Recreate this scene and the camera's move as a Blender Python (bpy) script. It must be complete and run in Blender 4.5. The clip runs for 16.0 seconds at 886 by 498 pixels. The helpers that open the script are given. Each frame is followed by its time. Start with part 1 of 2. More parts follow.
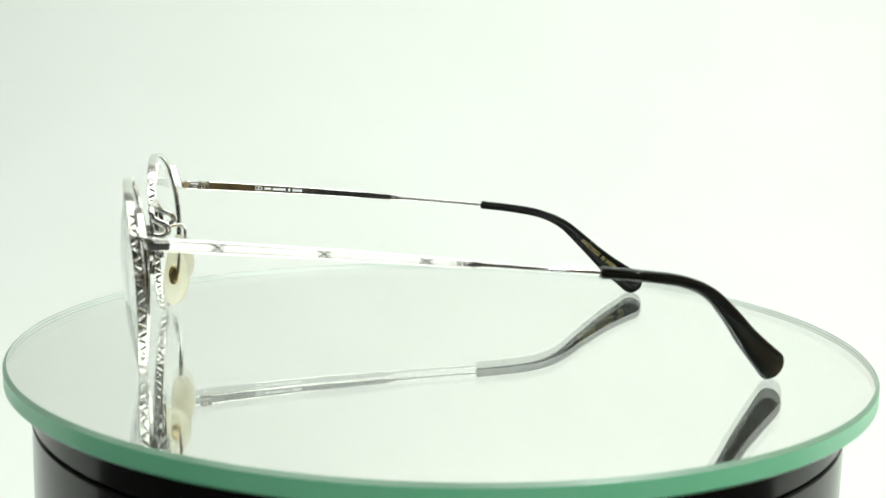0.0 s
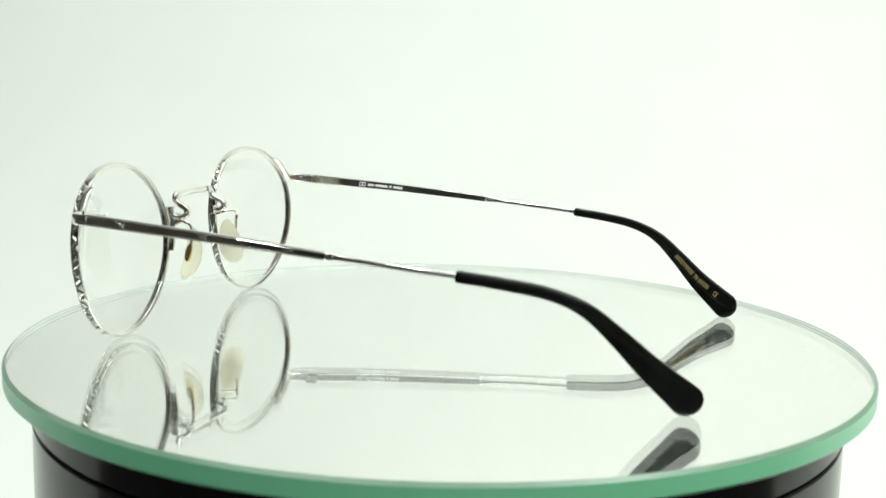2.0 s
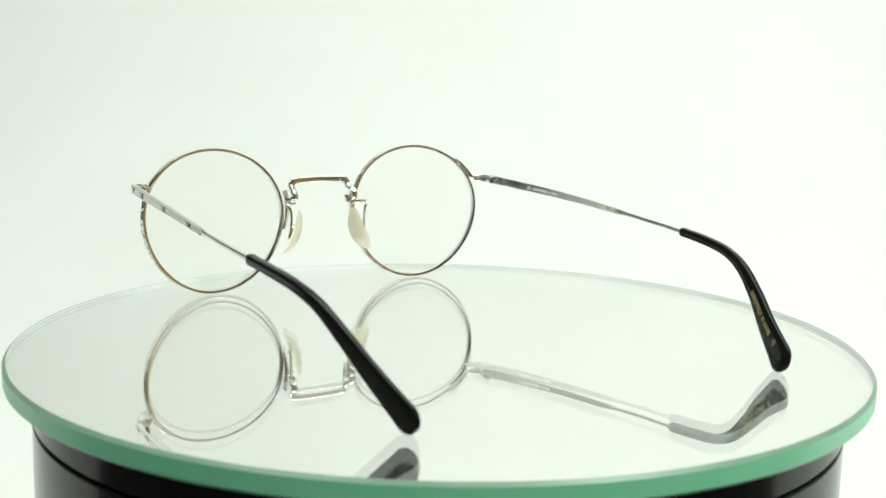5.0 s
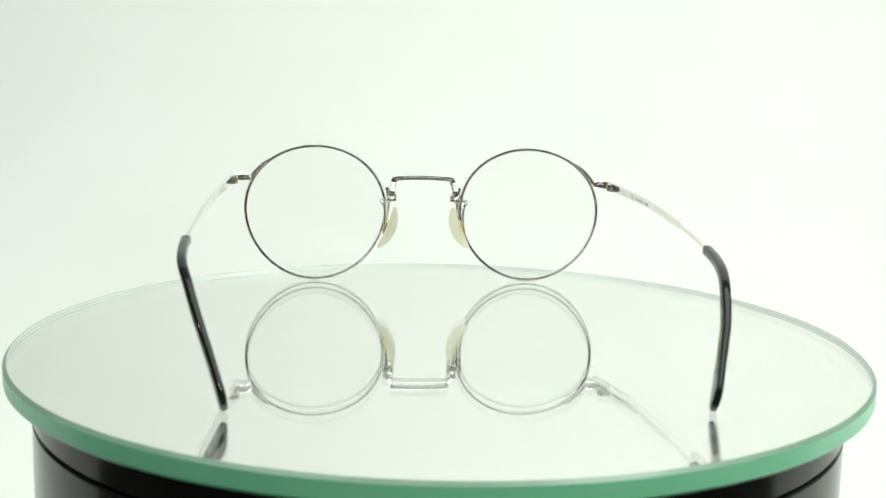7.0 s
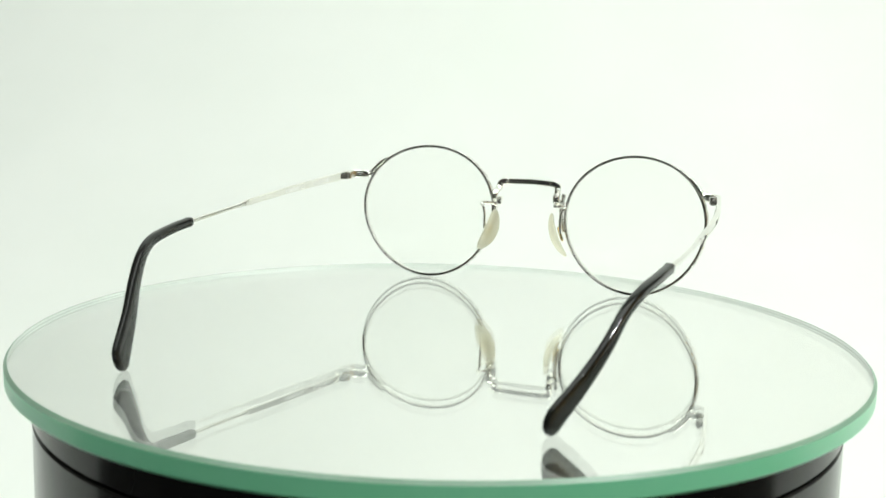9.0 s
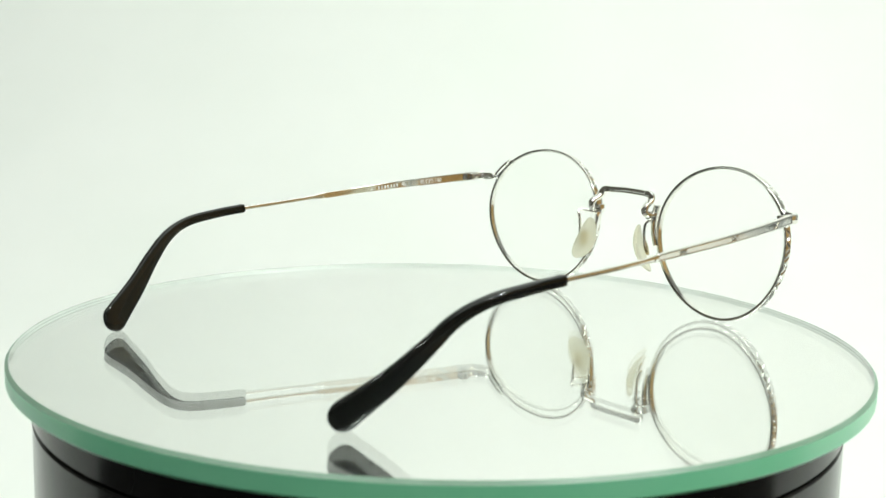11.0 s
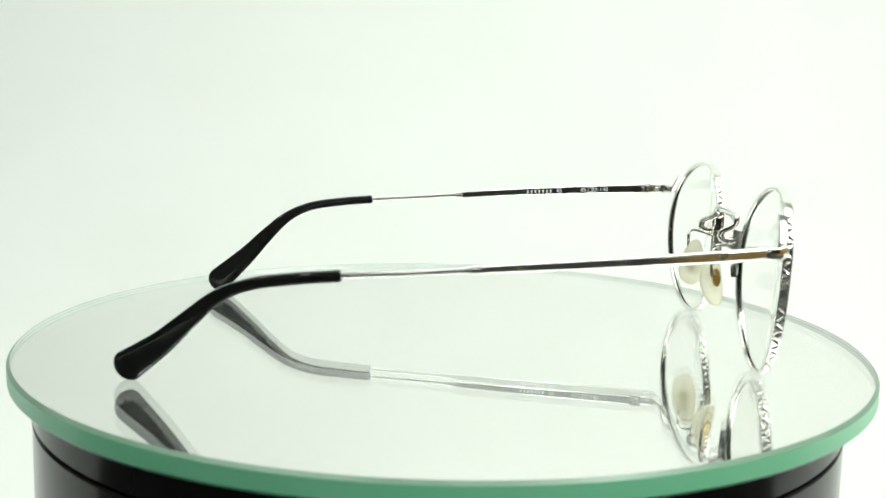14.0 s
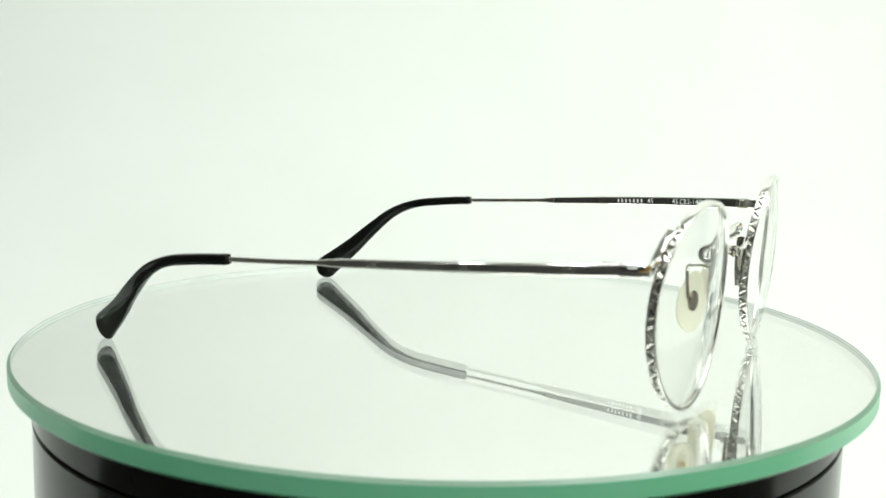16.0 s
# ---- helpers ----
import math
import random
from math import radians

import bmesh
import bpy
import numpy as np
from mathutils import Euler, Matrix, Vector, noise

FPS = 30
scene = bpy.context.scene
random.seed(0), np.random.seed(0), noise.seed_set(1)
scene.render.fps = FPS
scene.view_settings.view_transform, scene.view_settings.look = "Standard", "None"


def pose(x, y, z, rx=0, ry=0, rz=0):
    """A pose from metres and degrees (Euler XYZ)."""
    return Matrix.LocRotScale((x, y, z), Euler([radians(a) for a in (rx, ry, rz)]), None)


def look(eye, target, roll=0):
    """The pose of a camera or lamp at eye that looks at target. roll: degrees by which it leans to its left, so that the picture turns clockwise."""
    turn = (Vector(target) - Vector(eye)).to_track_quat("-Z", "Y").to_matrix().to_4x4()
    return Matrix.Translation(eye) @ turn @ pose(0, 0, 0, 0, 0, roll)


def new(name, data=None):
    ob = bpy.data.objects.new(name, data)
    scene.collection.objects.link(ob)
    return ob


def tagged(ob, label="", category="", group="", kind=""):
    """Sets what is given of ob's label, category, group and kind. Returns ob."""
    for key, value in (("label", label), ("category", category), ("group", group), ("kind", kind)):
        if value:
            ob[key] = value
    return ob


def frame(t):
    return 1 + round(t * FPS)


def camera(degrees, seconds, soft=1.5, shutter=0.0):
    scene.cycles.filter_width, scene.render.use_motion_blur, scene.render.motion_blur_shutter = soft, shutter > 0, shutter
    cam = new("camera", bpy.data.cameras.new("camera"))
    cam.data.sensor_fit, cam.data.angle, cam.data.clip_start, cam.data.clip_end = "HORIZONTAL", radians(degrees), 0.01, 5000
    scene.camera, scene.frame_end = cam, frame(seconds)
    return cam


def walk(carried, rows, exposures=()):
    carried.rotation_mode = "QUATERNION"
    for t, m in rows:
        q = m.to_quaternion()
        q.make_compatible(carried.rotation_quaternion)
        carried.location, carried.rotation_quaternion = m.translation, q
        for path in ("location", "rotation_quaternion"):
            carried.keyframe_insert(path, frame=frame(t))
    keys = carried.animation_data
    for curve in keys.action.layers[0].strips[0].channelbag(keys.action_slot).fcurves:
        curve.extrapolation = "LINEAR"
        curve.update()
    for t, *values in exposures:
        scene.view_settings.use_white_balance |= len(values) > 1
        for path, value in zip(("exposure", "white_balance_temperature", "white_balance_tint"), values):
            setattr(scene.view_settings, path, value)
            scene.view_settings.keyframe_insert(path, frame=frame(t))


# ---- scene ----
# camera: stands still in front of a turning display stand; the top of the glass disc is z = 0
cam = camera(42.95, 16.0, soft=1.5)
EYE = (0.0, -0.28339, 0.06736)
AIM = (EYE[0] - 0.001506 * 0.98736, EYE[1] + 0.98735, EYE[2] - 0.15854)
walk(cam, [(0.0, look(EYE, AIM, 1.38)), (16.0, look(EYE, AIM, 1.38))],
     exposures=[(0.0, 0.0), (16.0, 0.0)])

cam.data.dof.use_dof = True
cam.data.dof.focus_distance = 0.31
cam.data.dof.aperture_fstop = 26

# turning of the stand: degrees about z
START, RATE = 99.94, -13.490
DISC_R = 0.1050
DISC_OFF = (-0.00050, 0.00024)


def turn(t):
    return START + RATE * t


# ---------------------------------------------------------------- light
world = bpy.data.worlds.new("world")
scene.world = world
world.use_nodes = True
world.node_tree.nodes["Background"].inputs[0].default_value = (0.80, 0.90, 0.80, 1)
world.node_tree.nodes["Background"].inputs[1].default_value = 0.2


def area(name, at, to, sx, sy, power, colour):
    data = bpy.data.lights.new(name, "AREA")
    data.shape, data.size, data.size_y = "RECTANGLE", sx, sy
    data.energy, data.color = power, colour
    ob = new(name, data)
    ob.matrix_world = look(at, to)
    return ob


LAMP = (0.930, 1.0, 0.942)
area("softbox_lamp_overhead", (0.31, 0.08, 1.40), (0.15, 0.78, 0.30), 1.3, 1.15, 12.9, LAMP)
area("panel_lamp_right", (0.52, -0.42, 1.00), (0.12, 0.75, 0.28), 0.06, 0.06, 4.7, LAMP)
area("panel_lamp_right_low", (0.66, -0.34, 0.84), (0.12, 0.75, 0.28), 0.06, 0.06, 4.0, LAMP)
area("panel_lamp_left", (-0.40, -0.46, 0.98), (0.15, 0.75, 0.28), 0.06, 0.06, 1.7, LAMP)
area("panel_lamp_left_low", (-0.58, -0.36, 0.86), (0.15, 0.75, 0.28), 0.06, 0.06, 1.35, LAMP)
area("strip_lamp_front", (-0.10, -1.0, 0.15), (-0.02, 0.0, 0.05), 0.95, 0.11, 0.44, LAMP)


# ---------------------------------------------------------------- materials
def material(name, colour, rough=0.5, metal=0.0, **more):
    m = bpy.data.materials.new(name)
    m.use_nodes = True
    b = m.node_tree.nodes["Principled BSDF"]
    b.inputs["Base Color"].default_value = (*colour, 1)
    b.inputs["Roughness"].default_value = rough
    b.inputs["Metallic"].default_value = metal
    for k, v in more.items():
        b.inputs[k.replace("_", " ")].default_value = v
    return m


def vary(m, scale, low, high, rough=None, bump=0.0, detail=4.0, bump_scale=None):
    """Noise from colour low to high, noise in the roughness and a fine bump."""
    n, l = m.node_tree.nodes, m.node_tree.links
    b = n["Principled BSDF"]
    co = n.new("ShaderNodeTexCoord")
    tex = n.new("ShaderNodeTexNoise")
    tex.inputs["Scale"].default_value, tex.inputs["Detail"].default_value = scale, detail
    l.new(co.outputs["Object"], tex.inputs["Vector"])
    ramp = n.new("ShaderNodeMapRange")
    ramp.inputs[1].default_value, ramp.inputs[2].default_value = 0.3, 0.7
    l.new(tex.outputs["Fac"], ramp.inputs[0])
    mix = n.new("ShaderNodeMix")
    mix.data_type = "RGBA"
    mix.inputs[6].default_value, mix.inputs[7].default_value = (*low, 1), (*high, 1)
    l.new(ramp.outputs[0], mix.inputs[0])
    l.new(mix.outputs[2], b.inputs["Base Color"])
    if rough:
        rr = n.new("ShaderNodeMapRange")
        rr.inputs[1].default_value, rr.inputs[2].default_value = 0.3, 0.7
        rr.inputs[3].default_value, rr.inputs[4].default_value = rough
        l.new(tex.outputs["Fac"], rr.inputs[0])
        l.new(rr.outputs[0], b.inputs["Roughness"])
    if bump:
        t2 = n.new("ShaderNodeTexNoise")
        t2.inputs["Scale"].default_value = bump_scale or scale * 6
        l.new(co.outputs["Object"], t2.inputs["Vector"])
        bp = n.new("ShaderNodeBump")
        bp.inputs["Strength"].default_value, bp.inputs["Distance"].default_value = bump, 0.0002
        l.new(t2.outputs["Fac"], bp.inputs["Height"])
        l.new(bp.outputs[0], b.inputs["Normal"])
    return m


SILVER = vary(material("polished_silver", (0.8, 0.78, 0.74), 0.1, 1.0), 220, (0.84, 0.825, 0.785), (0.92, 0.905, 0.87),
              (0.04, 0.10), 0.03)
SILVER_WORN = vary(material("engraved_silver", (0.8, 0.78, 0.74), 0.14, 1.0), 500, (0.78, 0.765, 0.725),
                   (0.92, 0.905, 0.87), (0.08, 0.2), 0.1)
STEEL = vary(material("screw_steel", (0.5, 0.48, 0.45), 0.25, 1.0), 400, (0.42, 0.40, 0.37), (0.58, 0.56, 0.52), (0.18, 0.3))
BRASS = vary(material("dull_brass", (0.5, 0.38, 0.18), 0.3, 1.0), 400, (0.56, 0.43, 0.20), (0.68, 0.54, 0.28), (0.15, 0.28))
ACETATE = vary(material("black_acetate", (0.012, 0.011, 0.010), 0.12, 0.0), 90, (0.005, 0.006, 0.005),
               (0.010, 0.010, 0.009), (0.004, 0.012), 0.006)
ACETATE.node_tree.nodes["Principled BSDF"].inputs["IOR"].default_value = 1.40
GOLD = vary(material("gold_print", (0.75, 0.60, 0.25), 0.35, 0.7), 900, (0.55, 0.43, 0.16), (0.85, 0.72, 0.36), (0.25, 0.5))
WHITE_PRINT = material("white_print", (0.82, 0.83, 0.82), 0.5)
PAD = vary(material("clear_silicone", (0.86, 0.83, 0.68), 0.22, 0.0, Transmission_Weight=0.85, IOR=1.2), 160,
           (0.95, 0.93, 0.80), (0.97, 0.96, 0.88), (0.08, 0.18))
nodes, links = PAD.node_tree.nodes, PAD.node_tree.links
glow = nodes.new("ShaderNodeBsdfTranslucent")
glow.inputs[0].default_value = (0.95, 0.93, 0.80, 1)
both = nodes.new("ShaderNodeMixShader")
both.inputs[0].default_value = 0.5
links.new(nodes["Principled BSDF"].outputs[0], both.inputs[1])
links.new(glow.outputs[0], both.inputs[2])
links.new(both.outputs[0], nodes["Material Output"].inputs[0])
BLACK_PLASTIC = vary(material("black_plastic", (0.012, 0.012, 0.012), 0.2), 60, (0.008, 0.008, 0.008),
                     (0.014, 0.014, 0.014), (0.11, 0.17), 0.015)
BLACK_PLASTIC.node_tree.nodes["Principled BSDF"].inputs["IOR"].default_value = 1.29
PAPER = vary(material("white_paper", (0.84, 0.86, 0.83), 0.9), 5, (0.82, 0.845, 0.81), (0.86, 0.875, 0.85), (0.85, 0.95), 0.06, bump_scale=300)
LENS = material("demo_lens", (0.985, 0.99, 0.98), 0.0, 0.0, Transmission_Weight=1.0, IOR=1.2)
SHEET = material("float_glass", (0.992, 0.997, 0.990), 0.0, 0.0, Transmission_Weight=1.0, IOR=1.52)
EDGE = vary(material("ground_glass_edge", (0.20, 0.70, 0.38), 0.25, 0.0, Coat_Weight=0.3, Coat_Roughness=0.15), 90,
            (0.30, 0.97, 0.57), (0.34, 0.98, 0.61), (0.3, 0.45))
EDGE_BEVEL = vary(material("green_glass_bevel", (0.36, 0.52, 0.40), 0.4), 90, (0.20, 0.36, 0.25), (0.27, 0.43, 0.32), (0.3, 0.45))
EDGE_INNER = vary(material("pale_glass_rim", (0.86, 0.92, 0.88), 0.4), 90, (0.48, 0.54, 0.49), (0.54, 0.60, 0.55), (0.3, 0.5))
# dark reflection in the polished glass arris, painted as a grey-green base colour
EDGE_REFLECTION = vary(material("dark_reflection_arris", (0.12, 0.14, 0.12), 0.4), 90, (0.14, 0.17, 0.145), (0.20, 0.23, 0.205), (0.3, 0.5))
MIRROR = vary(material("silvered_mirror", (0.86, 0.92, 0.87), 0.01, 1.0), 14, (0.980, 0.988, 0.976), (0.987, 0.994, 0.984), (0.0, 0.02))
nodes, links = MIRROR.node_tree.nodes, MIRROR.node_tree.links
veil = nodes.new("ShaderNodeBsdfDiffuse")
veil.inputs[0].default_value = (0.80, 0.86, 0.80, 1)
both = nodes.new("ShaderNodeMixShader")
both.inputs[0].default_value = 0.03
links.new(nodes["Principled BSDF"].outputs[0], both.inputs[1])
links.new(veil.outputs[0], both.inputs[2])
links.new(both.outputs[0], nodes["Material Output"].inputs[0])
# dark colour for unseen floors and front wall, so the metal reflects black
DARK_REFLECTED = vary(material("dark_reflected", (0.06, 0.06, 0.06), 0.8), 4, (0.05, 0.05, 0.05), (0.075, 0.072, 0.068), (0.7, 0.9), 0.1)
WOOD = vary(material("brown_wood", (0.30, 0.17, 0.07), 0.55), 6, (0.43, 0.275, 0.105), (0.52, 0.345, 0.14), (0.45, 0.65), 0.1)
WHITE_WALL = vary(material("white_ceiling", (0.84, 0.84, 0.83), 0.8), 4, (0.82, 0.82, 0.81), (0.86, 0.86, 0.85), (0.7, 0.9), 0.1)
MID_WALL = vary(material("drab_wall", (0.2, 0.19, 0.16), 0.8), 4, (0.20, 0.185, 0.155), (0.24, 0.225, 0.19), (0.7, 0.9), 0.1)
GREY_WALL = vary(material("pale_wall", (0.6, 0.6, 0.58), 0.8), 4, (0.57, 0.57, 0.55), (0.63, 0.63, 0.61), (0.7, 0.9), 0.1)


# ---------------------------------------------------------------- mesh helpers
def part(name, bm, mat, parent=None, label="", smooth=True, closed=True):
    me = bpy.data.meshes.new(name)
    if closed:
        bmesh.ops.recalc_face_normals(bm, faces=bm.faces)
    bm.to_mesh(me)
    bm.free()
    me.materials.append(mat)
    if smooth:
        me.polygons.foreach_set("use_smooth", [True] * len(me.polygons))
        me.set_sharp_from_angle(angle=radians(38))
    ob = new(name, me)
    if parent is not None:
        ob.parent = parent
    if label:
        ob["label"] = label
    return ob


def lathe(profile, n=160, close=True, at=(0, 0)):
    """Turns (radius, z) pairs about z."""
    bm = bmesh.new()
    rings = []
    for r, z in profile:
        if r < 1e-6:
            rings.append([bm.verts.new((at[0], at[1], z))])
        else:
            rings.append([bm.verts.new((at[0] + r * math.cos(2 * math.pi * k / n), at[1] + r * math.sin(2 * math.pi * k / n), z)) for k in range(n)])
    for a, b in zip(rings, rings[1:]):
        for k in range(n):
            j = (k + 1) % n
            if len(a) == 1:
                bm.faces.new((a[0], b[k], b[j]))
            elif len(b) == 1:
                bm.faces.new((a[k], b[0], a[j]))
            else:
                bm.faces.new((a[k], b[k], b[j], a[j]))
    return bm


def smooth_path(pts, n):
    """Catmull-Rom through the points, n evenly spaced places."""
    p = [Vector(q) for q in pts]
    p = [2 * p[0] - p[1]] + p + [2 * p[-1] - p[-2]]
    dense = []
    for i in range(1, len(p) - 2):
        for k in range(24):
            t = k / 24
            a, b, c, d = p[i - 1], p[i], p[i + 1], p[i + 2]
            dense.append(0.5 * (2 * b + (c - a) * t + (2 * a - 5 * b + 4 * c - d) * t * t + (3 * b - a - 3 * c + d) * t ** 3))
    dense.append(p[-2])
    run = [0.0]
    for a, b in zip(dense, dense[1:]):
        run.append(run[-1] + (b - a).length)
    out, j = [], 0
    for k in range(n):
        s = run[-1] * k / (n - 1)
        while j < len(run) - 2 and run[j + 1] < s:
            j += 1
        f = (s - run[j]) / max(run[j + 1] - run[j], 1e-12)
        out.append(dense[j].lerp(dense[j + 1], min(max(f, 0), 1)))
    return out


def loft(path, section, up, closed=False, bm=None):
    """Lofts section(i, f) -> (side, up) offsets along the path."""
    bm = bm or bmesh.new()
    n = len(path)
    rings = []
    for i, p in enumerate(path):
        a, b = (path[i - 1], path[(i + 1) % n]) if closed else (path[max(i - 1, 0)], path[min(i + 1, n - 1)])
        t = (b - a).normalized()
        u = Vector(up(i) if callable(up) else up)
        s = t.cross(u).normalized()
        u = s.cross(t).normalized()
        rings.append([bm.verts.new(p + s * x + u * y) for x, y in section(i, i / (n - 1))])
    m = len(rings[0])
    for i in range(n if closed else n - 1):
        a, b = rings[i], rings[(i + 1) % n]
        for k in range(m):
            bm.faces.new((a[k], a[(k + 1) % m], b[(k + 1) % m], b[k]))
    if not closed:
        bm.faces.new(rings[0])
        bm.faces.new(rings[-1])
    return bm


def oval(rx, ry, n=12, power=2.0):
    e = 2 / power
    out = []
    for k in range(n):
        c, s = math.cos(2 * math.pi * k / n), math.sin(2 * math.pi * k / n)
        out.append((rx * math.copysign(abs(c) ** e, c), ry * math.copysign(abs(s) ** e, s)))
    return out


def block(sx, sy, sz, bevel, m=Matrix()):
    bm = bmesh.new()
    bmesh.ops.create_cube(bm, size=1, matrix=Matrix.Diagonal((sx, sy, sz, 1)))
    bmesh.ops.bevel(bm, geom=bm.edges[:], offset=bevel, segments=2, affect="EDGES", profile=0.6)
    bm.transform(m)
    return bm


def axes(origin, ex, ey):
    """A frame at origin with x along ex and y near ey."""
    ex = Vector(ex).normalized()
    ez = ex.cross(Vector(ey)).normalized()
    ey = ez.cross(ex)
    return Matrix.Translation(origin) @ Matrix((ex, ey, ez)).transposed().to_4x4()


def lettering(name, text, size, m, mat, parent, label="", depth=0.00002, stretch=1.0):
    cu = bpy.data.curves.new(name, "FONT")
    cu.body, cu.size, cu.extrude, cu.align_y = text, size, depth, "CENTER"
    cu.resolution_u = 2
    ob = new(name, cu)
    bpy.context.view_layer.update()
    me = bpy.data.meshes.new_from_object(ob.evaluated_get(bpy.context.evaluated_depsgraph_get()))
    bpy.data.objects.remove(ob)
    me.transform(m @ Matrix.Diagonal((stretch, 1, 1, 1)))
    me.materials.clear()
    me.materials.append(mat)
    out = new(name, me)
    out.parent = parent
    if label:
        out["label"] = label
    return out


# ---------------------------------------------------------------- setting
def sheet(name, verts, mat):
    bm = bmesh.new()
    bm.faces.new([bm.verts.new(v) for v in verts])
    return part(name, bm, mat, smooth=False)


def slab(name, x0, x1, y0, y1, z0, z1, mat):
    bm = bmesh.new()
    bmesh.ops.create_cube(bm, size=1, matrix=Matrix.Translation(((x0 + x1) / 2, (y0 + y1) / 2, (z0 + z1) / 2)) @ Matrix.Diagonal((x1 - x0, y1 - y0, z1 - z0, 1)))
    return part(name, bm, mat, smooth=False)


TABLE = -0.110
GROUND = TABLE - 0.0021


def build_setting():
    # white paper sweep: lies flat, then rises in a curve behind the stand
    line = [(-0.03, TABLE), (0.45, TABLE)]
    for k in range(1, 17):
        a = math.pi / 2 * k / 16
        line.append((0.45 + 0.45 * math.sin(a), TABLE + 0.45 * (1 - math.cos(a))))
    line.append((0.90, 1.45))
    bm = bmesh.new()
    cols = [[bm.verts.new((x, y, z)) for y, z in line] + [bm.verts.new((x, y + 0.0 if z < TABLE + 0.01 else y + 0.002, z - 0.002)) for y, z in reversed(line)] for x in (-1.30, 1.07)]
    m = len(cols[0])
    for k in range(m):
        bm.faces.new((cols[0][k], cols[0][(k + 1) % m], cols[1][(k + 1) % m], cols[1][k]))
    for c in cols:
        bm.faces.new(c)
    tagged(part("backdrop", bm, PAPER), "seamless white paper backdrop sweep, softly lit", "backdrop", kind="structure")
    # unseen floor and wall pieces, added and coloured to shape the metal's reflections
    tagged(slab("floor_front", -1.7, 0.45, -1.6, -0.36, GROUND - 0.1, GROUND, DARK_REFLECTED), "unseen dark floor piece, added for dark reflections", "floor", kind="structure")
    tagged(slab("floor", -1.7, 0.77, -0.36, 1.6, GROUND - 0.1, GROUND, DARK_REFLECTED), "unseen dark floor piece, added for dark reflections", "floor", kind="structure")
    tagged(slab("floor_side", 0.77, 1.7, 0.12, 1.6, GROUND - 0.1, GROUND, DARK_REFLECTED), "unseen dark floor piece, added for dark reflections", "floor", kind="structure")
    tagged(slab("floor_boards", 0.45, 1.7, -1.6, -0.36, GROUND - 0.1, GROUND, WOOD), "brown wooden floor boards", "floor", kind="structure")
    tagged(slab("floor_boards", 0.77, 1.7, -0.36, 0.12, GROUND - 0.1, GROUND, WOOD), "brown wooden floor boards", "floor", kind="structure")
    tagged(slab("wall_back", -1.7, 1.7, 1.6, 1.7, GROUND, 1.9, GREY_WALL), "plain pale wall", "wall", kind="structure")
    tagged(slab("wall_front", -1.7, 1.7, -1.7, -1.6, GROUND, 1.9, DARK_REFLECTED), "unseen dark grey wall, added for dark reflections", "wall", kind="structure")
    tagged(slab("wall_left", -1.8, -1.7, -1.6, 1.6, GROUND, 1.9, MID_WALL), "unseen drab wall, added for dim reflections", "wall", kind="structure")
    tagged(slab("wall_right", 1.7, 1.8, -1.6, 1.6, GROUND, 1.9, GREY_WALL), "plain pale wall", "wall", kind="structure")
    tagged(slab("wall_panel", 1.1, 1.12, -1.0, 0.3, GROUND, 0.75, WOOD), "brown wooden wall panel", "panel", kind="structure")
    tagged(slab("ceiling", -1.8, 1.8, -1.7, 1.7, 1.9, 2.0, WHITE_WALL), "plain white ceiling", "ceiling", kind="structure")


# ---------------------------------------------------------------- stand
def build_stand():
    stand = tagged(new("turntable"), "glossy black round display turntable on white paper", "turntable")
    stand.location = (-0.0006, -0.0014, 0)
    R = 0.0990
    part("base", lathe([(0, TABLE), (R - 0.002, TABLE), (R, TABLE + 0.002), (R, -0.0146), (R - 0.0004, -0.0142), (R - 0.004, -0.0140), (0, -0.0140)]),
         BLACK_PLASTIC, stand)
    part("platter", lathe([(0, -0.0138), (R - 0.004, -0.0138), (R - 0.0004, -0.0136), (R, -0.0132), (R, -0.0062), (R - 0.001, -0.0052), (0, -0.0052)]),
         BLACK_PLASTIC, stand)
    disc = tagged(new("glass_disc"), "round glass disc with green edge and mirrored underside on turntable", "glass disc")
    b = 0.00075
    inner = DISC_R - b - 0.00002
    top = part("sheet", lathe([(0, 0), (DISC_R - b, 0)]), SHEET, disc, "clear glass top face", closed=False)
    top.visible_shadow = False
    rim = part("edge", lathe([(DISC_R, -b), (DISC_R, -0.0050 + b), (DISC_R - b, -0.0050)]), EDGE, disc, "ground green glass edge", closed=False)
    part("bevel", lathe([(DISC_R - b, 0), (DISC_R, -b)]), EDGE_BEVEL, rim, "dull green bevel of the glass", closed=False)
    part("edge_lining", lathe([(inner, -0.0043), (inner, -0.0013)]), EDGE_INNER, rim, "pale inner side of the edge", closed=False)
    # thin dark rings: the arrises' reflections are put into their colour
    part("edge_arris", lathe([(inner, -0.0013), (inner, -0.00002)]), EDGE_REFLECTION, rim, "upper arris of the glass, dark reflection put into its colour", closed=False)
    part("edge_arris", lathe([(inner, -0.0050), (inner, -0.0043)]), EDGE_REFLECTION, rim, "lower arris of the glass, dark reflection put into its colour", closed=False)
    part("mirror", lathe([(DISC_R - b - 0.00002, -0.0050), (0, -0.0050), ]), MIRROR, disc, "silvered mirror backing", closed=False)
    return disc


# ---------------------------------------------------------------- eyeglasses
MM = 0.001
MID = -0.4          # the glasses' middle in mm
CX, HALF_W, HALF_H, CZ = 33.85, 22.0, 21.3, 21.5


def V(x, y, z):
    return Vector((x * MM, y * MM, z * MM))


def front_y(side, x, z):
    """Where the curved front stands, in mm: x from a lens's middle outwards, z the height."""
    return 72.9 - side * 0.23 + 0.056 * (z - CZ) - 0.0717 * x - 0.0034 * x * x


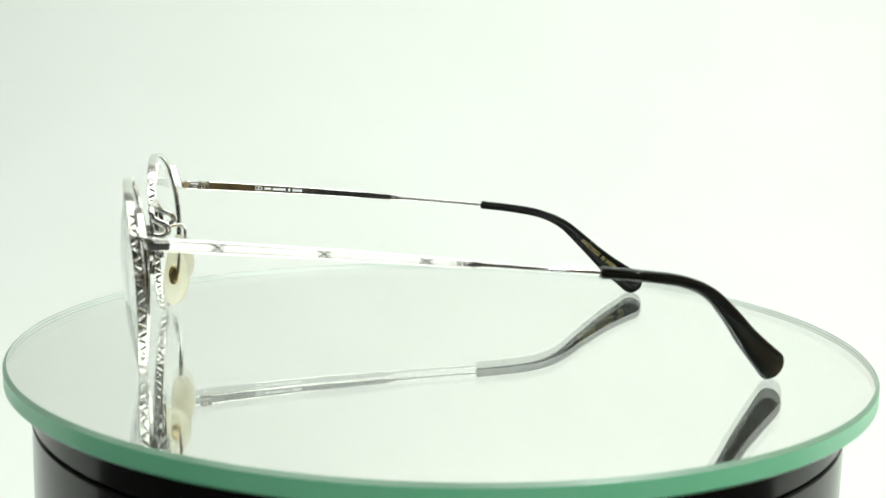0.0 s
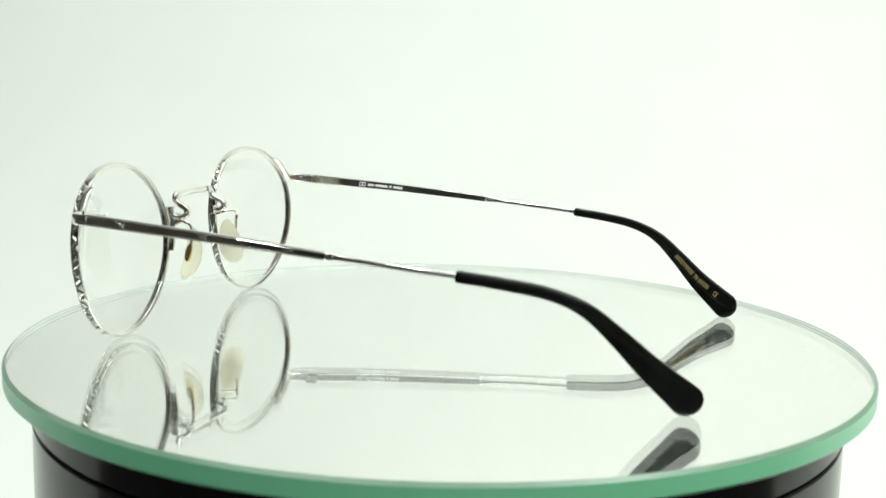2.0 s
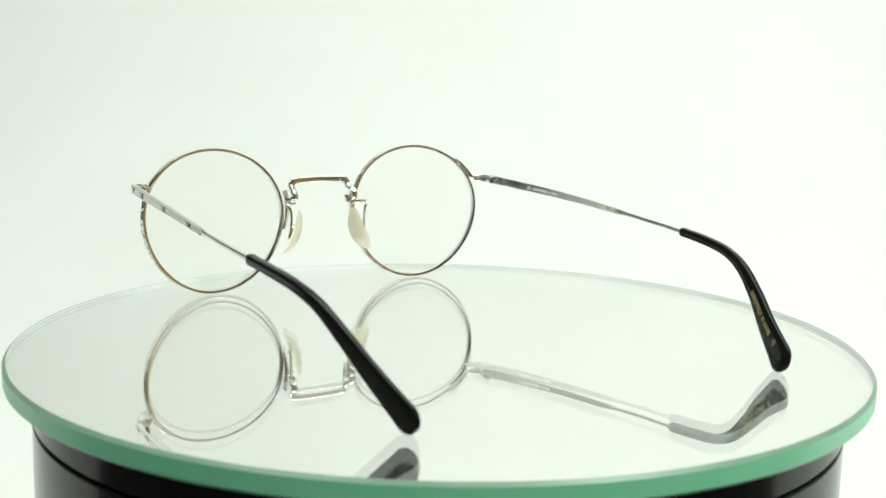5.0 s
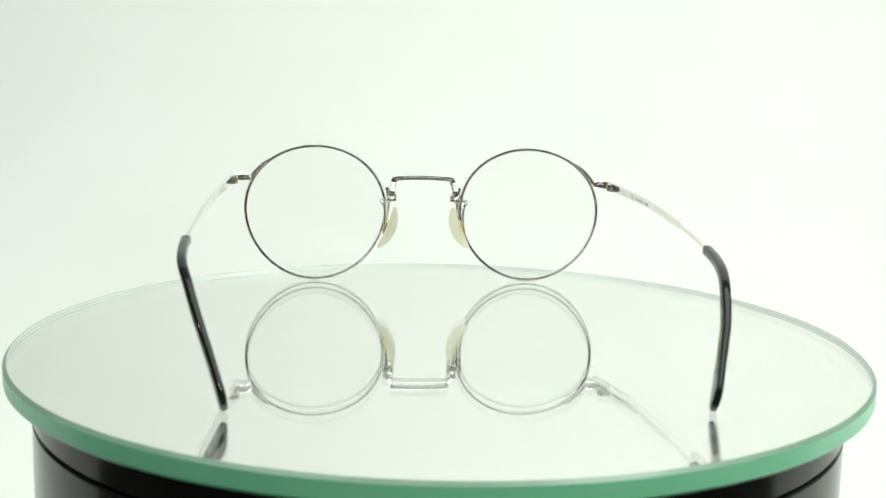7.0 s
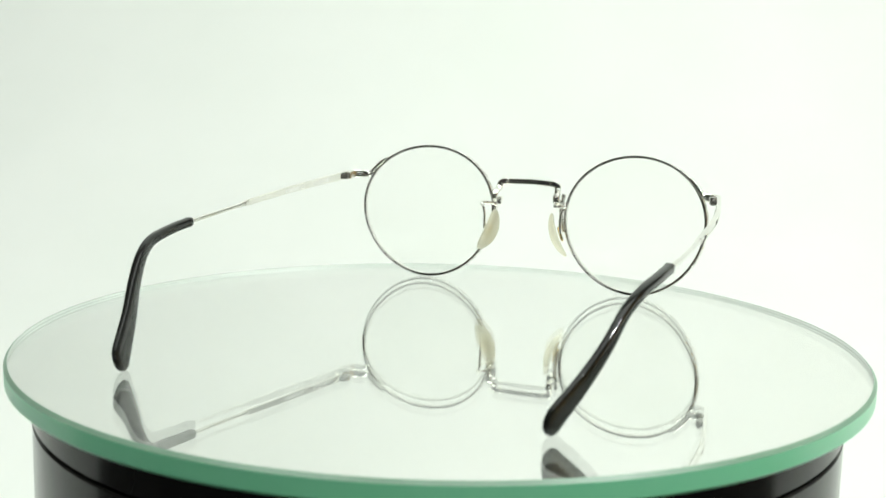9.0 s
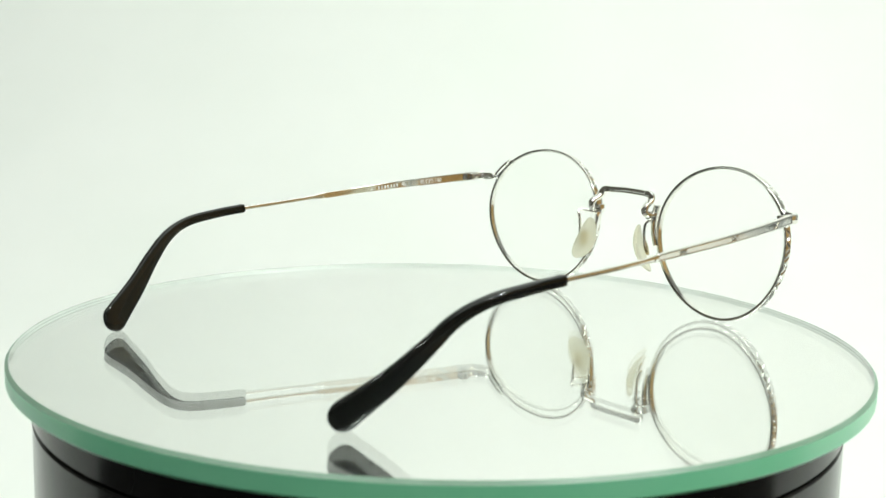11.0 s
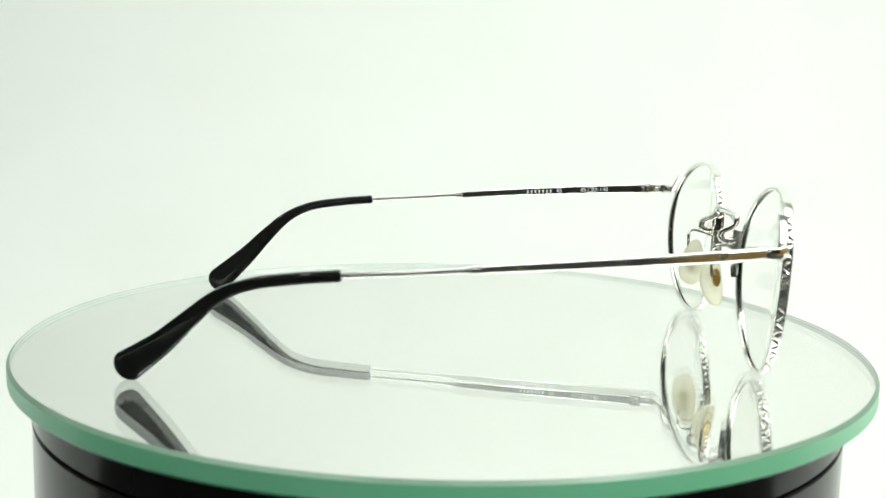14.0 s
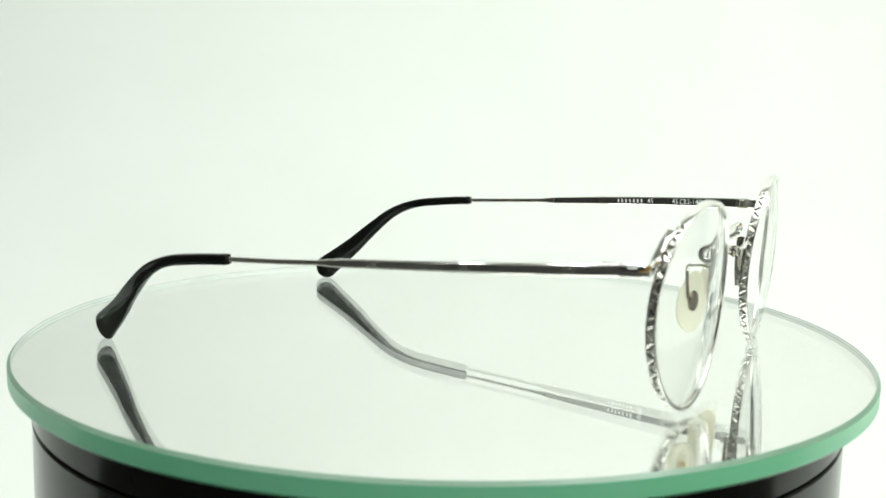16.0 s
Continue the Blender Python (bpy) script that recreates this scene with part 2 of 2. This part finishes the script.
def outline(side, a, k=1.0):
    """A point of the panto rim outline; a from the outer side upwards."""
    s = math.sin(a)
    egg, wide = (0.075, HALF_W) if math.cos(a) > 0 else (0.06, HALF_W + 0.35)
    x = k * wide * math.cos(a) * (1 + egg * s)
    z = CZ + HALF_H * k * s
    return V(MID + side * (CX + x), front_y(side, x, z), z)


def build_rim(side, glasses):
    n = 600
    path = [outline(side, 2 * math.pi * i / n) for i in range(n)]
    mid = V(MID + side * CX, front_y(side, 0, CZ), CZ)

    def up(i):
        return path[i] - mid

    def section(i, f):
        a = 360 * i / n
        # carved leaf pattern, left plain at the top
        plain = 58 < a < 122
        cut = 0.0 if plain else 0.00032
        cell, q = divmod(i, 8)
        lean = 0.36 if cell % 2 else -0.36
        out = []
        for k in range(9):
            y = -1.0 + 2.0 * k / 8
            d = min(1.0, abs(q / 8 - 0.5 + lean * y) / 0.24)
            edge = max(0.0, 1 - abs(y) ** 4)
            out.append((y * MM * 0.80, -cut * edge * (1 - d) - 0.00006 * y * y))
        half = ((0.92, -0.08), (0.97, -0.13), (0.97, -0.76), (0.93, -0.84), (0.72, -0.88), (0.34, -0.89))
        out += [(x * MM, z * MM) for x, z in half] + [(-x * MM, z * MM) for x, z in reversed(half)]
        return out

    rim = part("rim", loft(path, section, up, closed=True), SILVER_WORN, glasses, "engraved silver metal rim")
    # lens: a meniscus held in the rim
    bm = bmesh.new()
    rings_n, m = 10, 96
    layers = []
    for off in (0.55, -0.55):
        rings = []
        for r in range(rings_n + 1):
            k = r / rings_n
            bulge = 2.2 * (1 - k * k) + off
            if r == 0:
                p = mid.copy()
                p.y += bulge * MM
                rings.append([bm.verts.new(p)])
            else:
                ring = []
                for j in range(m):
                    o = outline(side, 2 * math.pi * j / m)
                    p = mid.lerp(o, k * 0.972)
                    p.y += (bulge - 0.0) * MM
                    ring.append(bm.verts.new(p))
                rings.append(ring)
        layers.append(rings)
    for rings in layers:
        for j in range(m):
            bm.faces.new((rings[0][0], rings[1][j], rings[1][(j + 1) % m]))
        for a, b in zip(rings[1:], rings[2:]):
            for j in range(m):
                bm.faces.new((a[j], b[j], b[(j + 1) % m], a[(j + 1) % m]))
    a, b = layers[0][-1], layers[1][-1]
    for j in range(m):
        bm.faces.new((a[j], b[j], b[(j + 1) % m], a[(j + 1) % m]))
    lens = part("lens", bm, LENS, glasses, "clear demo lens")
    lens.visible_shadow = False
    return rim


def build_bridge(glasses):
    half = [(-10.9, 71.3, 27.2), (-10.5, 69.6, 26.9), (-10.2, 68.2, 27.4), (-10.0, 67.7, 28.4), (-9.9, 68.4, 29.5), (-9.7, 70.0, 30.2),
            (-9.5, 71.2, 31.0), (-9.2, 71.6, 32.0), (-8.2, 71.7, 32.7), (-4.5, 71.9, 32.9), (-0.0, 72.0, 33.0)]
    pts = [V(MID + x, y, z) for x, y, z in half] + [V(MID - x, y, z) for x, y, z in reversed(half[:-1])]
    path = smooth_path(pts, 130)
    # the strip stays broad across its bend
    def up(i):
        f = abs(2 * i / 129 - 1)
        if f < 0.36:
            return (0, 0, 1)
        return (1 if i > 65 else -1, 0.0, 0.25)
    part("bridge", loft(path, lambda i, f: oval(*((0.50 * MM, 0.88 * MM) if abs(2 * f - 1) < 0.36 else (0.72 * MM, 1.0 * MM)), 16, 3.5), up), SILVER, glasses,
         "polished silver bridge bent in an arch")


def build_pad(side, glasses):
    # plate soldered along the rim on the nose side
    path = [outline(side, math.pi - radians(a), 1.0) + V(-side * 1.3 * (1 - k / 6), -1.3, 0) for k, a in enumerate((23, 17, 11, 5, 0, -5, -9))]
    plate = part("pad_plate", loft(path, lambda i, f: oval(1.45 * MM * (1 - 0.5 * f), 0.55 * MM * (1 - 0.3 * f), 12, 5.0), (-side, 0, 0)), SILVER, glasses, "silver plate behind the rim")
    c = V(MID + side * 9.5, 71.1, 26.8)
    part("solder_block", block(1.9 * MM, 1.9 * MM, 2.4 * MM, 0.25 * MM, Matrix.Translation(c)), SILVER, plate)
    arm = [(10.4, 70.6, 25.3), (11.2, 69.2, 25.9), (12.5, 67.8, 26.2), (13.4, 66.6, 26.3), (13.3, 65.6, 25.9), (12.5, 65.2, 24.6), (12.2, 65.3, 22.0), (12.3, 65.6, 18.4)]
    part("pad_arm", loft(smooth_path([V(MID + side * x, y, z) for x, y, z in arm], 60), lambda i, f: oval(0.42 * MM, 0.42 * MM, 10), (side, 0.3, 0.2)), SILVER, glasses,
         "thin bent silver pad wire")
    top, low = V(MID + side * 8.2, 66.3, 24.2), V(MID + side * 13.4, 66.1, 10.9)
    m = axes((top + low) / 2, top - low, (-side * 0.40, 0.92, 0))
    # drop-shaped pad, bowed towards the nose
    bend = 1 if (m.to_3x3() @ Vector((0, 0, 1))).x * side > 0 else -1
    bm = bmesh.new()
    bmesh.ops.create_uvsphere(bm, u_segments=32, v_segments=20, radius=1)
    for v in bm.verts:
        f = v.co.x
        v.co = Vector((7.0 * MM * f, 3.2 * MM * v.co.y * (1 - 0.16 * f), 1.15 * MM * math.copysign(abs(v.co.z) ** 0.8, v.co.z)))
        v.co.z += bend * 1.6 * MM * (f * f - 0.4)
    bm.transform(m)
    pad = part("nose_pad", bm, PAD, glasses, "cream translucent silicone nose pad")
    inner = (m.to_3x3() @ Vector((0, 0, 1)))
    sgn = 1 if inner.x * side > 0 else -1
    bm = lathe([(0, 0.25 * MM), (0.9 * MM, 0.25 * MM), (1.15 * MM, 0.05 * MM), (1.15 * MM, -0.5 * MM), (0, -0.5 * MM)], 20)
    bm.transform(m @ Matrix.Translation((0, 0, sgn * 1.25 * MM)) @ Matrix.Diagonal((2.0, 1.0, 1, 1)))
    part("pad_mount", bm, BRASS, pad, "small brass pad socket")


TEMPLE = {
    -1: [(-59.6, 64.0, 32.5), (-60.2, 55, 32.1), (-61.1, 38, 31.2), (-61.7, 22, 30.2), (-62.0, 10, 29.3), (-62.1, -10, 27.8), (-61.9, -21.5, 27.0),
         (-61.5, -30, 26.2), (-60.4, -39.8, 24.7), (-58.4, -46.8, 21.7), (-55.9, -53.0, 16.4), (-53, -59.0, 10.45), (-49.7, -66.7, 3.9)],
    1: [(58.7, 64.0, 31.7), (60.1, 55, 31.1), (61.9, 40, 30.2), (62.7, 26, 29.3), (62.7, 10, 28.2), (62.3, -8, 26.8), (61.2, -21.8, 25.8),
        (60.3, -31.5, 24.8), (58.9, -40.2, 23.3), (57.3, -47.2, 20.3), (55.5, -53.8, 14.9), (52.8, -60.3, 9.3), (49.5, -68.1, 3.9)],
}
SLEEVE_FROM = 6
CROSSES = (55.0, 34.6, 14.5)
TWIST = {-1: 0.14, 1: 0.0}      # lean of the flat faces


def along(path, y):
    """Place on the path, and its run, at y in mm."""
    for a, b in zip(path, path[1:]):
        if a.y >= y * MM >= b.y:
            return a.lerp(b, (a.y - y * MM) / (a.y - b.y)), (b - a).normalized()


def tip_flare(g):
    """How far the tip has broadened, 0 to 1, along its run g."""
    return min(max((g - 0.38) / 0.62, 0), 1)


TIP_UP = Vector((0, -0.8, 1))


def build_temple(side, glasses):
    rows = TEMPLE[side]
    wire = smooth_path([V(*p) for p in rows[:SLEEVE_FROM + 2]], 320)
    wire = [p for p in wire if p.y > -27 * MM]

    def section(i, f):
        y = wire[i].y / MM
        g = min(max((64 - y) / 58, 0), 1)
        if y > 6.0:
            h, w = 1.30 - 0.42 * g, 0.60 - 0.06 * g
            # recessed flat band between two raised wires on the outer face, plain inside
            e = 0.28
            half = ((w - 0.10, 0.56), (w - 0.10 + e * 0.8, 0.58), (w - 0.10 + e, 0.63), (w - 0.10 + e * 0.85, 0.71), (w - 0.10 + e * 0.45, 0.84), (w - 0.10, 0.94), (w - 0.22, 1.0), (0.0, 1.04), (-w + 0.16, 1.0), (-w, 0.84))
            ring = list(half) + [(x, -z) for x, z in reversed(half)]
            lean = TWIST[side] * side
            return [((-side * x + (lean * z * h if x > 0 else 0)) * MM, z * h * MM) for x, z in ring]
        r = 0.58
        e = min((6.0 - y) / 4, 1)
        hh = 0.88 * (1 - e) + r * e
        ww = 0.56
        ring = oval(ww, hh, 20, 2.6)
        return [(-side * x * MM, z * MM) for x, z in ring[1:] + ring[:1]]

    temple = part("temple", loft(wire, section, (0, 0, 1)), SILVER, glasses, "slim silver metal temple bar")

    # crossed ornaments on the outer face
    for y in CROSSES:
        p, t = along(wire, y)
        h = (1.30 - 0.42 * min(max((64 - y) / 58, 0), 1)) * MM
        out = Vector((side, 0, 0)) - t * t.x * side
        out.normalize()
        lift = out * (0.62 * MM)
        u = Vector((0, 0, 1)) - t * t.z
        bm = bmesh.new()
        for s in (1, -1):
            pts = [p + lift + t * d * MM * 1.0 + u * h * s * v for d, v in ((-1.8, 0.62), (-1.2, 0.58), (-0.6, 0.36), (0, 0), (0.6, -0.36), (1.2, -0.58), (1.8, -0.62))]
            loft(smooth_path(pts, 22), lambda i, f: oval(*(2 * (0.15 * MM * (0.35 + 0.65 * min(4 * min(f, 1 - f), 1)),)), 8), out, bm=bm)
        for d in (-1.0, 1.0):
            bmesh.ops.create_uvsphere(bm, u_segments=10, v_segments=6, radius=0.15 * MM, matrix=Matrix.Translation(p + lift + t * d * MM))
        part("ornament", bm, SILVER_WORN, temple, "raised crossed silver ornament")
    p, t = along(wire, 5.2)
    bm = block(2.4 * MM, 1.15 * MM, 1.4 * MM, 0.45 * MM, axes(p, t, (0, 0, 1)) @ pose(0, 0, 0, 90))
    part("collar", bm, SILVER, temple, "small silver collar")

    # black tip: round at the start, broad and flat at the end
    rows_t = [V(*p) for p in rows[SLEEVE_FROM:]]
    core = smooth_path(rows_t, 64)
    d = (core[-1] - core[-4]).normalized()
    cap = [core[-1] + d * 3.3 * MM * math.sin(math.pi / 2 * k / 9.15) for k in range(1, 10)]
    path = core + cap

    def tip_section(i, f):
        if i < 64:
            g = i / 63
            e = tip_flare(g)
            base = 1.20 + 0.08 * min(g / 0.42, 1)
            above, below = base + 1.5 * e ** 1.1, base + 2.97 * e ** 1.45
            h = (above + below) / 2
            w = 1.12 - 0.20 * e
            if i == 0:
                h, w = h * 0.92, w * 0.92
            elif i == 1:
                h, w = h * 1.06, w * 1.06
            k = 1.0
            drop = (below - above) / 2 * MM
        else:
            k = math.cos(math.pi / 2 * (i - 63) / 9.15)
            h, w = 3.515 * k, 0.92 * (0.2 + 0.8 * math.sqrt(k))
            drop = 0.735 * MM
        return [(x, y - drop) for x, y in oval(w * MM, h * MM, 36, 3.2)]

    tip = part("temple_tip", loft(path, tip_section, TIP_UP), ACETATE, glasses, "glossy black acetate temple tip")

    # hinge between end piece and temple
    p = V(rows[0][0] - side * 1.0, 62.2, rows[0][2])
    hinge = part("hinge", block(1.3 * MM, 3.4 * MM, 2.3 * MM, 0.2 * MM, Matrix.Translation(p)), STEEL, glasses, "small steel barrel hinge")
    for z in (-0.75, 0.0, 0.75):
        bm = lathe([(0, -0.33 * MM), (0.75 * MM, -0.33 * MM), (0.85 * MM, -0.25 * MM), (0.85 * MM, 0.25 * MM), (0.75 * MM, 0.33 * MM), (0, 0.33 * MM)], 18)
        bm.transform(Matrix.Translation(p + V(-side * 0.5, 0.2, z)))
        part("barrel", bm, SILVER, hinge)

    # end piece: along the rim, outwards, then back to the hinge
    b = rows[0][0] * side
    z0 = rows[0][2]
    pts = [outline(side, radians(q), k) + V(0, -1.3, 0) for q, k in ((52, 0.998), (45, 1.0), (38, 1.006), (31.5, 1.018))] + [V(side * 55.2, 69.0, z0 + 0.2), V(side * 56.7, 68.8, z0 + 0.1), V(side * (b - 1.2), 68.2, z0 + 0.1),
           V(side * (b - 0.25), 67.0, z0 + 0.05), V(side * b, 65.6, z0), V(side * b, 64.1, z0)]
    path = smooth_path(pts, 60)

    def up_end(i):
        g = i / 59
        k = min(max((g - 0.42) / 0.16, 0), 1)
        return Vector((-side * 0.0, 1, 0)).lerp(Vector((0, 0, 1)), k) if k < 1 else Vector((0, 0, 1))

    def end_section(i, f):
        k = min(max((f - 0.42) / 0.3, 0), 1)
        thin = 0.25 + 0.75 * min(f / 0.14, 1)
        return oval((0.55 + 0.1 * k) * thin * MM, (0.95 + 0.25 * k) * MM, 16, 4.0)

    part("end_piece", loft(path, end_section, up_end), SILVER, glasses, "polished silver end piece")
    return temple, tip, wire, core


def build_lettering(side, temple, tip, wire, core):
    # inner faces
    if side < 0:
        for y0, text in ((35.0, "45"), (42.3, "45   22-140")):
            q, tt = along(wire, y0)
            lettering("lettering", text, 2.0 * MM, axes(q + V(0.60, 0, -0.05), -tt, (0, 0, 1)), WHITE_PRINT, temple, "white printed size numbers", stretch=0.92)
        q, tt = along(wire, 45.3)
        m = axes(q + V(0.60, 0, -0.05), -tt, (0, 0, 1))
        bm = bmesh.new()
        for x, z, sx, sz in ((0, 0.6, 1.2, 0.18), (0, -0.6, 1.2, 0.18), (0.6, 0, 0.18, 1.2), (-0.6, 0, 0.18, 1.2)):
            bmesh.ops.create_cube(bm, size=1, matrix=Matrix.Translation((x * MM, z * MM, 0)) @ Matrix.Diagonal((sx * MM, sz * MM, 0.03 * MM, 1)))
        bm.transform(m)
        part("printed_square", bm, WHITE_PRINT, temple, smooth=False)
        bm = bmesh.new()
        for k in range(7):
            q, tt = along(wire, 26.3 + 1.17 * k)
            bmesh.ops.create_cube(bm, size=1, matrix=axes(q + V(0.60, 0, -0.05), -tt, (0, 0, 1)) @ Matrix.Diagonal((0.50 * MM, 0.95 * MM, 0.03 * MM, 1)))
        part("printed_bar", bm, WHITE_PRINT, temple, "plain white printed bars", smooth=False)
    else:
        # round mark and a line of small print
        q, tt = along(wire, 46.3)
        m = axes(q + V(-0.60, 0, 0), tt, (0, 0, 1))
        for dx in (-0.45, 0.45):
            bm = lathe([(0.45 * MM, 0.0), (0.68 * MM, 0.0), (0.68 * MM, 0.03 * MM), (0.45 * MM, 0.03 * MM)], 24)
            bm.transform(m @ Matrix.Translation((dx * MM, 0, 0)))
            part("printed_ring", bm, WHITE_PRINT, temple, smooth=False)
        for y, w in ((43.6, 2.0), (40.2, 3.9), (37.2, 0.7), (34.8, 3.0)):
            q, tt = along(wire, y)
            part("printed_bar", block(w * MM, 0.75 * MM, 0.03 * MM, 0.01 * MM, axes(q + V(-0.60, 0, 0), tt, (0, 0, 1))), WHITE_PRINT, temple, "plain white printed bar", smooth=False)
        # gold words run down the inner face of the tip
        for text, start in (("HAND", 39.8), ("MADE", 44.4), ("IN", 49.1), ("JAPAN", 51.2), ("CE", 57.6)):
            i = int(start)
            p = core[i].lerp(core[i + 1], start - i)
            t = (core[i + 4] - core[i]).normalized()
            n_in = t.cross(TIP_UP).normalized()
            if n_in.x > 0:
                n_in = -n_in
            w = (1.12 - 0.20 * tip_flare((start + 2) / 63)) * MM
            lettering("lettering", text, 1.95 * MM, axes(p + n_in * (w + 0.00005), t, n_in.cross(t)), GOLD, tip, "gold printed words", stretch=0.64)


def build_glasses():
    glasses = tagged(new("eyeglasses"), "round silver wire-rim eyeglasses with black temple tips on the glass disc", "eyeglasses")
    for side in (-1, 1):
        build_rim(side, glasses)
        build_pad(side, glasses)
        temple, tip, wire, core = build_temple(side, glasses)
        build_lettering(side, temple, tip, wire, core)
    build_bridge(glasses)
    return glasses


build_setting()
disc = build_stand()
glasses = build_glasses()


def motions():
    times = [0.5 * k for k in range(33)]
    walk(glasses, [(t, pose(0, 0, 0, 0, 0, turn(t))) for t in times])
    rows = []
    for t in times:
        a = radians(turn(t))
        rows.append((t, pose(DISC_OFF[0] * math.cos(a) - DISC_OFF[1] * math.sin(a), -0.00146 + DISC_OFF[0] * math.sin(a) + DISC_OFF[1] * math.cos(a), 0, 0, 0, turn(t))))
    walk(disc, rows)


motions()
